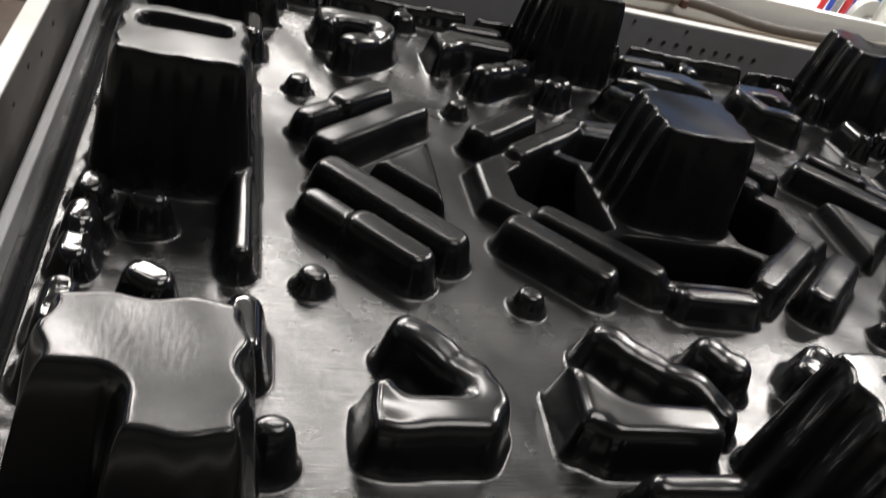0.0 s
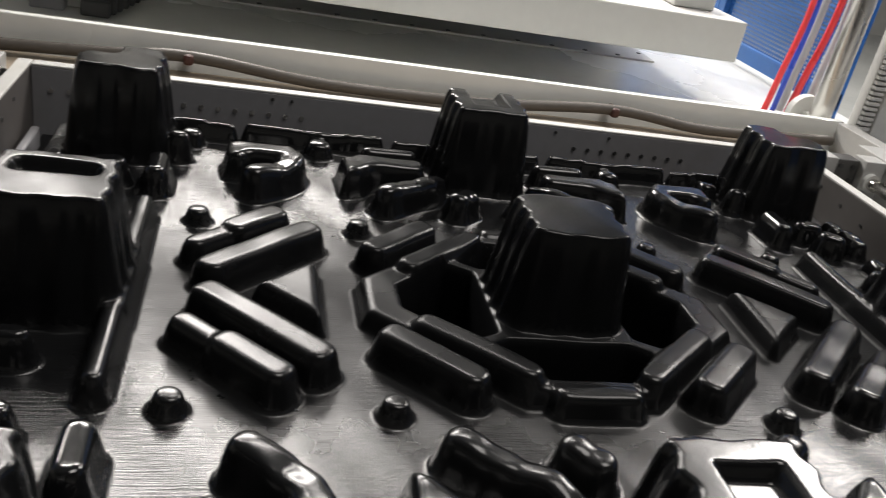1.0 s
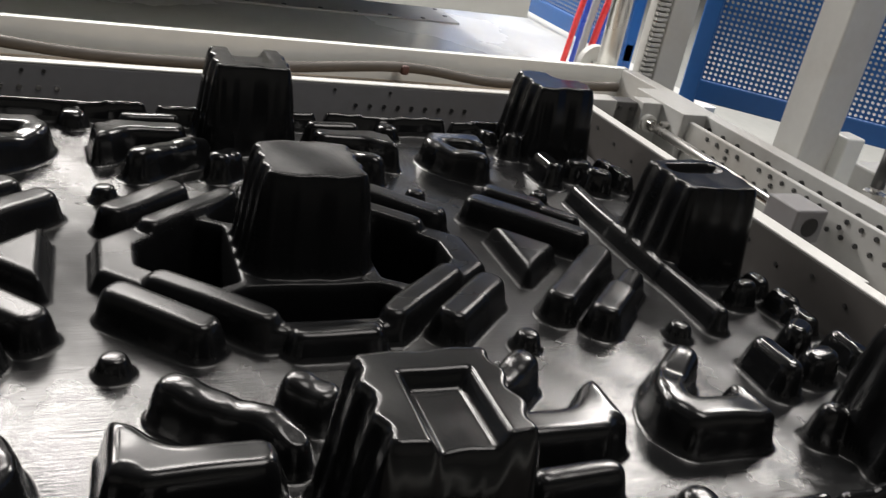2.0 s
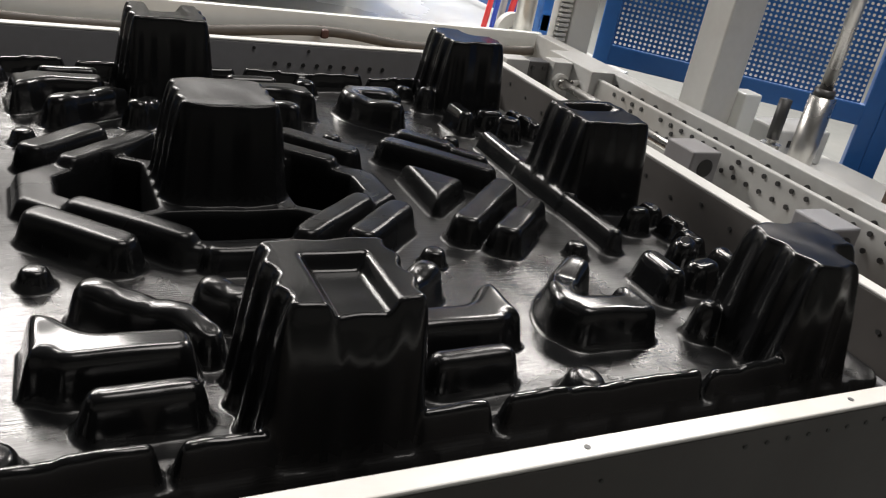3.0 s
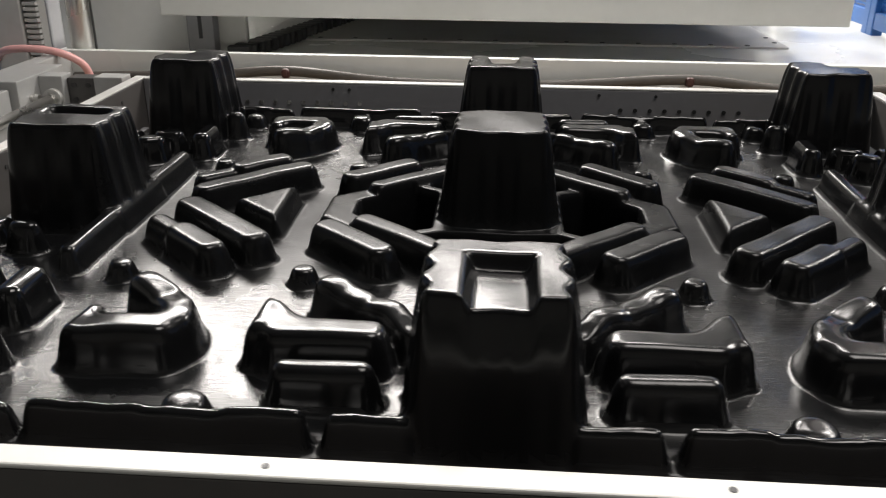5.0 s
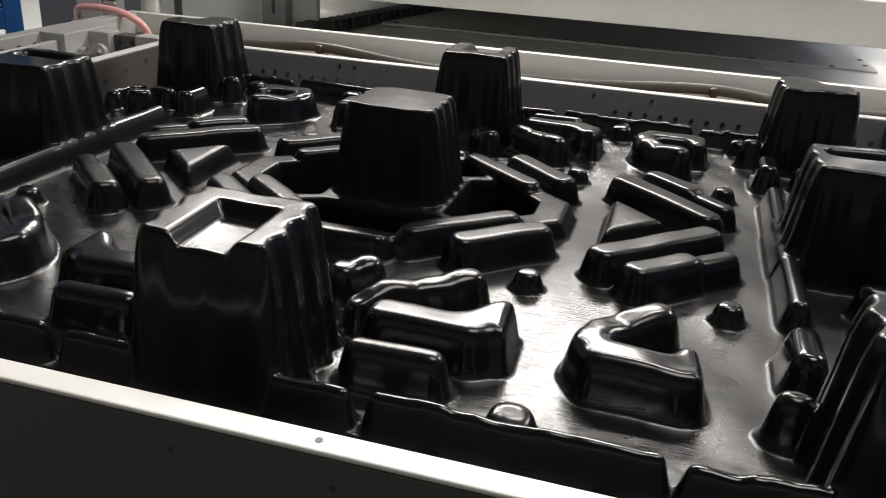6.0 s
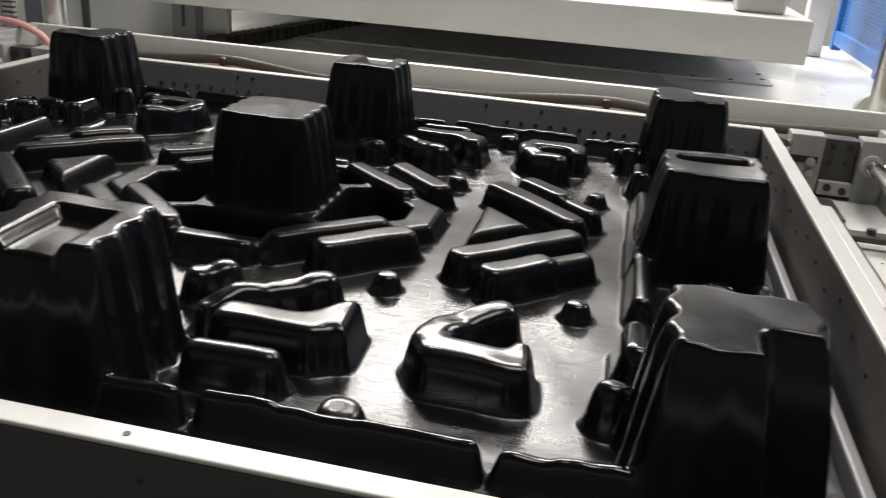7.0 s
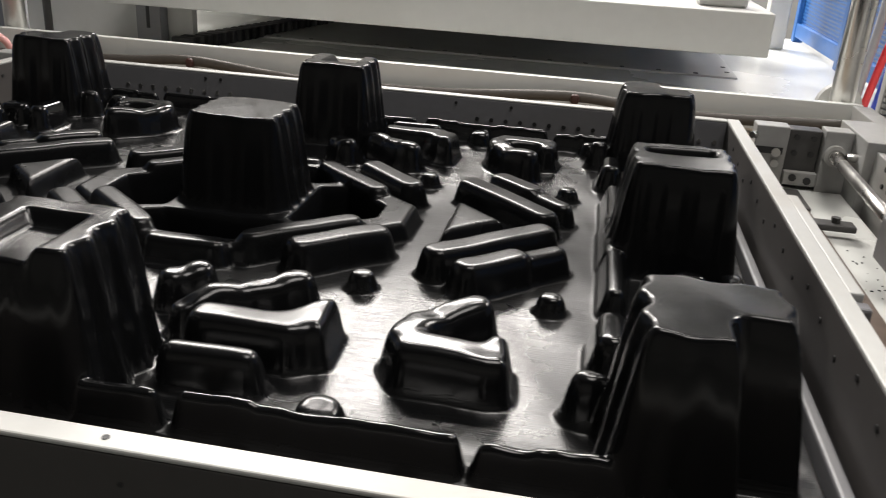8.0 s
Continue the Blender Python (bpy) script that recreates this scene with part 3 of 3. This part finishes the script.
def raise_form(name, d, height, wall=0.006, shoulder=0.009):
    """Lift the sheet to height inside d < 0: a flat top, a rounded shoulder and a steep wall outside it."""
    global H, LABEL
    height = 1.06 * height
    t = np.clip(1 + d / shoulder, 0, 1)
    h = np.where(d < 0, height * (1 - 0.16 * t ** 2.4), 0.84 * height * (1 - d / wall))
    inside = (h > H + 0.0008) & (d < wall)
    NAMES.append(name)
    LABEL[inside] = len(NAMES) - 1
    H = np.maximum(H, h)


def blurred(a, sigma):
    """A Gaussian blur; sigma in metres."""
    n = int(3 * sigma / STEP + 1)
    k = np.exp(-0.5 * (np.arange(-n, n + 1) * STEP / sigma) ** 2)
    k /= k.sum()
    for axis in (0, 1):
        padded = np.pad(a, [(n, n) if ax == axis else (0, 0) for ax in (0, 1)], mode="edge")
        size = a.shape[axis]
        a = sum(w * (padded[i:i + size] if axis == 0 else padded[:, i:i + size]) for i, w in enumerate(k))
    return a


def sink(d, wall=0.014, floor=0.0):
    """Press the sheet down to floor inside d < 0."""
    global H
    f = ramp(-d / wall)
    H = np.where(d < 0, H * (1 - f) + np.minimum(H, floor) * f, H)


def quad_bars(name, x0, y0, x1, y1, w, height, wall=0.006, shoulder=0.009):
    for (a, b), (c, d) in mirrored([(x0, y0), (x1, y1)]):
        raise_form(name, sd_bar(a, b, c, d, w + 0.004) - 0.003, height, wall, shoulder)


# centre plateau with its pits, and the ridges round it
raise_form("centre_plateau", sd_poly([(0.212, 0.036), (0.066, 0.160), (-0.066, 0.160), (-0.212, 0.036), (-0.212, -0.036), (-0.066, -0.160), (0.066, -0.160), (0.212, -0.036)]), 0.021)
quad_bars("ring_rib", 0.162, 0.056, 0.056, 0.147, 0.022, 0.031)
for s in (-1, 1):
    raise_form("ring_rib", sd_bar(-0.046, s * 0.166, 0.046, s * 0.166, 0.026), 0.026)
    sink(sd_poly([(s * 0.172, 0.022), (s * 0.144, 0.050), (s * 0.110, 0.080), (s * 0.078, 0.062), (s * 0.078, -0.062), (s * 0.110, -0.080), (s * 0.144, -0.050), (s * 0.172, -0.022)]), 0.010, -0.085)
    sink(sd_poly([(0.090, s * 0.090), (0.046, s * 0.140), (-0.046, s * 0.140), (-0.090, s * 0.090), (-0.068, s * 0.076), (0.068, s * 0.076)]), 0.010, -0.085)
# slanting ribs
quad_bars("slant_rib", 0.201, 0.082, 0.115, 0.162, 0.026, 0.033)
quad_bars("arrow_rib", 0.380, 0.018, 0.258, 0.134, 0.027, 0.033)
quad_bars("outer_rib", 0.398, 0.073, 0.348, 0.120, 0.018, 0.029)
quad_bars("outer_rib", 0.358, 0.110, 0.296, 0.167, 0.026, 0.034)
for s in (-1, 1):
    raise_form("triangle", sd_poly([(s * 0.262, 0.054), (s * 0.262, -0.054), (s * 0.322, 0.0)]) - 0.002, 0.026)


# bent and forked ribs beside the near and far legs: arms that run into each other under one top
def merged(name, arms, webs, height, humps=(), blend=0.014, shoulder=0.010):
    """humps: x, y, radius and rise of soft swellings on the top."""
    for sx in (-1, 1):
        for sy in (-1, 1):
            shapes = [sd_bar(sx * x0, sy * y0, sx * x1, sy * y1, w) for x0, y0, x1, y1, w in arms]
            shapes += [sd_poly([(sx * x, sy * y) for x, y in web]) for web in webs]
            d = shapes[0]
            for e in shapes[1:]:
                d = np.minimum(d, e) - np.clip(blend - np.abs(d - e), 0, None) ** 2 / (4 * blend)
            top = height + sum(rise * np.exp(-((PX - sx * x) ** 2 + (PY - sy * y) ** 2) / r ** 2) for x, y, r, rise in humps)
            raise_form(name, d - 0.003, top, 0.006, shoulder)


merged("bent_rib", [(0.276, 0.345, 0.360, 0.348, 0.032), (0.276, 0.342, 0.279, 0.312, 0.024), (0.278, 0.314, 0.300, 0.288, 0.025), (0.298, 0.289, 0.340, 0.256, 0.027)],
       [[(0.338, 0.358), (0.364, 0.360), (0.362, 0.318), (0.350, 0.315)]], 0.039, [(0.328, 0.265, 0.022, 0.004), (0.296, 0.292, 0.014, -0.003), (0.356, 0.342, 0.020, -0.002)])
merged("forked_rib", [(0.194, 0.343, 0.094, 0.342, 0.032)], [[(0.206, 0.292), (0.209, 0.347), (0.158, 0.339), (0.190, 0.300)]], 0.039, [(0.202, 0.302, 0.018, 0.002)])
merged("knuckle_rib", [(0.167, 0.240, 0.138, 0.262, 0.026), (0.140, 0.262, 0.114, 0.280, 0.024), (0.114, 0.282, 0.082, 0.302, 0.022), (0.086, 0.306, 0.068, 0.326, 0.018)], [], 0.036,
       [(0.152, 0.250, 0.020, 0.004), (0.096, 0.294, 0.016, 0.002), (0.072, 0.322, 0.014, -0.008)])
merged("short_rib", [(0.030, 0.276, 0.046, 0.262, 0.026), (0.046, 0.260, 0.066, 0.243, 0.026)], [], 0.034, [(0.058, 0.250, 0.015, 0.003)])
quad_bars("edge_bar", 0.096, 0.398, 0.174, 0.398, 0.014, 0.035, 0.007, 0.010)
# straight rim ridges along the long edges, broken by notches, and the half domes inside them
for a, b, h in ((0.058, 0.119, 0.028), (0.139, 0.196, 0.031), (0.194, 0.262, 0.0285), (0.258, 0.344, 0.030), (0.361, 0.400, 0.026), (0.398, 0.458, 0.029)):
    quad_bars("rim_ridge", a, 0.4575, b, 0.4575, 0.004, h, 0.005, 0.005)
quad_bars("half_dome", 0.236, 0.418, 0.236, 0.446, 0.024, 0.023, 0.006, 0.015)
for s in (-1, 1):
    raise_form("half_dome", sd_bar(s * 0.420, 0.418, s * 0.420, 0.446, 0.030), 0.023, 0.006, 0.015)
# forms along the short edges
for s in (-1, 1):
    ribbed = np.minimum(sd_bar(s * 0.455, -0.180, s * 0.455, 0.186, 0.020), sd_bar(s * 0.457, -0.070, s * 0.457, 0.070, 0.028))
    raise_form("side_rib", ribbed, 0.029, 0.006, 0.006)
quad_bars("side_block", 0.433, 0.357, 0.433, 0.376, 0.022, 0.041)
quad_bars("side_bar", 0.451, 0.238, 0.451, 0.300, 0.018, 0.038, 0.007)
for a, b, h in ((0.075, 0.105, 0.030), (0.125, 0.160, 0.036), (0.160, 0.195, 0.028), (0.225, 0.275, 0.036), (0.285, 0.315, 0.030)):
    quad_bars("rim_lump", 0.578, a, 0.578, b, 0.016, 0.8 * h, 0.006, 0.007)
quad_bars("side_lump", 0.530, 0.110, 0.530, 0.128, 0.028, 0.034, 0.006, 0.008)
quad_bars("side_lump", 0.505, 0.235, 0.535, 0.215, 0.020, 0.038, 0.006, 0.008)
quad_bars("side_lump", 0.490, 0.275, 0.530, 0.270, 0.020, 0.034, 0.006, 0.008)
# round knobs
for x, y in ((0.200, 0.180), (0.394, 0.180)):
    for p in [(sx * x, sy * y) for sx in (-1, 1) for sy in (-1, 1)]:
        NAMES.append("knob")
        far_off = np.clip(np.hypot(PX - p[0], PY - p[1]) / 0.0160, 0, 1)
        dome = 0.020 * (1 - 0.10 * far_off ** 2 - 0.90 * far_off ** 12)
        LABEL[far_off < 0.97] = len(NAMES) - 1
        H = np.where(far_off < 1, np.maximum(H, dome), H)
H = blurred(H, 0.0018)


# legs
def flute(across, half, along, run, pitch, depth):
    """Waves on the two sides at across = +-half, fading out towards their ends at +-run."""
    weight = ramp((np.abs(across) - half + 0.016) / 0.012) * ramp((run - np.abs(along)) / 0.016)
    return weight * depth * np.cos(2 * math.pi * along / pitch)


def leg(name, d, height, wall=0.016):
    """A tall tapered leg: straight steep wall, rounded shoulder, and a fillet where it meets the sheet."""
    global H, LABEL
    up = height * (1 - np.clip(d, -0.03, 0.05) / wall)
    k = 0.036
    h = np.minimum(up, height) - np.clip(k - np.abs(up - height), 0, None) ** 2 / (4 * k)
    k = 0.016
    NAMES.append(name)
    LABEL[(h > H) & (d < wall)] = len(NAMES) - 1
    H = np.where(d < wall + 0.006, np.maximum(H, h) + np.clip(k - np.abs(H - h), 0, None) ** 2 / (4 * k), H)


def sd_rect(cx, cy, hx, hy, r=0.012):
    a, b = np.abs(PX - cx) - hx + r, np.abs(PY - cy) - hy + r
    return np.hypot(np.maximum(a, 0), np.maximum(b, 0)) + np.minimum(np.maximum(a, b), 0) - r


LEG_H = 0.128
for s in (-1, 1):
    # legs in the middle of the long edges, with a tray open to the outside
    cy = s * 0.401
    d = sd_rect(0, cy, 0.054, 0.052) + flute(PX, 0.054, PY - cy, 0.052, 0.034, 0.0032) + flute(PY - cy, 0.052, PX, 0.054, 0.044, 0.0011)
    leg("leg", d, LEG_H)
    tray = np.maximum(np.abs(PX - 0.002) - 0.028, -(s * PY - 0.376))
    H = np.where((tray < 0) & (d < 0.004), H - 0.012 * ramp(-tray / 0.009), H)
    # legs in the middle of the short edges, with a slot in the top
    cx = s * 0.518
    d = sd_rect(cx, 0, 0.056, 0.052) + flute(PX - cx, 0.056, PY, 0.052, 0.036, 0.0020) + flute(PY, 0.052, PX - cx, 0.056, 0.036, 0.0011)
    leg("leg", d, LEG_H)
    slot = sd_rect(cx, 0.018, 0.042, 0.016)
    H = np.where(slot < 0, H - 0.012 * ramp(-slot / 0.008), H)
    # corner legs, with the outer corner cut away
    for q in (-1, 1):
        cx, cy = s * 0.511, q * 0.403
        d = sd_rect(cx, cy, 0.053, 0.052) + flute(PX - cx, 0.053, PY - cy, 0.052, 0.038, 0.0034) + flute(PY - cy, 0.052, PX - cx, 0.053, 0.046, 0.0022)
        cut = sd_rect(s * 0.577, q * 0.472, 0.058, 0.060, 0.016)
        leg("leg", np.maximum(d, -cut), LEG_H)
d = sd_rect(0.0, 0.004, 0.055, 0.052, 0.018) + flute(PX, 0.055, PY - 0.004, 0.052, 0.028, 0.0020) + flute(PY - 0.004, 0.052, PX, 0.055, 0.042, 0.0013)
leg("leg", d, LEG_H + 0.004, 0.018)

H = blurred(H, 0.0013)
# the drawn skirt outside the pallet falls to the clamped flange
edge = sd_rect(0, 0, 0.603, 0.474, 0.02) + 0.0045 * np.clip(np.cos(2 * math.pi * PX / 0.062), 0.3, 1) * (np.abs(PY) > 0.462)
fall = ramp(edge / 0.018)
H = H * (1 - fall) - 0.052 * fall
LABEL[(edge > 0.0005)] = 0
flange = np.minimum(0.643 - np.abs(PX), 0.538 - np.abs(PY))
H += 0.010 * np.exp(-((flange - 0.022) / 0.006) ** 2)
# folds and small webs towards the rim, slight unevenness everywhere
rng = np.random.default_rng(7)
webs = blurred(rng.standard_normal(H.shape), 0.0055)
webs /= np.abs(webs).max()
near_rim = np.clip((np.maximum(np.abs(PY) / 0.455, np.abs(PX) / 0.585) - 0.86) / 0.12, 0, 1) * (edge < 0) * (H < 0.06)
H += 0.0030 * webs * near_rim
soft_dents = blurred(rng.standard_normal(H.shape), 0.012)
H += 0.0005 * soft_dents / np.abs(soft_dents).max()
H += 0.0009 * np.sin(PX * 23 + 1.3) * np.sin(PY * 19 + 0.4) + 0.0004 * np.sin(PX * 71 + PY * 40)

# faces are shared out to the deck and to each form; normals come from the whole sheet
ny, nx = H.shape
gy, gx = np.gradient(H, STEP)
NORMAL = np.stack([-gx, -gy, np.ones_like(H)], -1).reshape(-1, 3)
NORMAL /= np.linalg.norm(NORMAL, axis=1)[:, None]
VERT = np.stack([PX + SHIFT, PY, H + DECK], -1).reshape(-1, 3)
idx = np.arange(ny * nx).reshape(ny, nx)
FACES = np.stack([idx[:-1, :-1], idx[:-1, 1:], idx[1:, 1:], idx[1:, :-1]], -1).reshape(-1, 4)
FLABEL = LABEL[:-1, :-1].reshape(-1)

pallet = thing("pallet", "glossy black thermoformed plastic pallet with nine legs, legs up", "pallet", at=(0, 0, DECK))


def sheet_part(name, faces, mat):
    used, inverse = np.unique(faces, return_inverse=True)
    me = bpy.data.meshes.new(name)
    me.vertices.add(len(used))
    me.vertices.foreach_set("co", VERT[used].astype(np.float32).ravel())
    me.loops.add(faces.size)
    me.loops.foreach_set("vertex_index", inverse.astype(np.int32).ravel())
    me.polygons.add(len(faces))
    me.polygons.foreach_set("loop_start", np.arange(0, faces.size, 4, dtype=np.int32))
    me.polygons.foreach_set("use_smooth", np.ones(len(faces), bool))
    me.update(calc_edges=True)
    me.normals_split_custom_set_from_vertices(NORMAL[used].tolist())
    me.materials.append(mat)
    ob = new(name, me)
    ob.parent, ob.matrix_parent_inverse = pallet, pallet.matrix_world.inverted()
    return ob


for number, name in enumerate(NAMES):
    faces = FACES[FLABEL == number]
    if len(faces) < 12:
        continue
    sheet_part(name, faces, SHEET if name == "deck" else LEGMAT if name in ("leg", "half_dome") else RIM if name in ("rim_ridge", "rim_lump", "side_lump", "side_bar") else GLOSS)
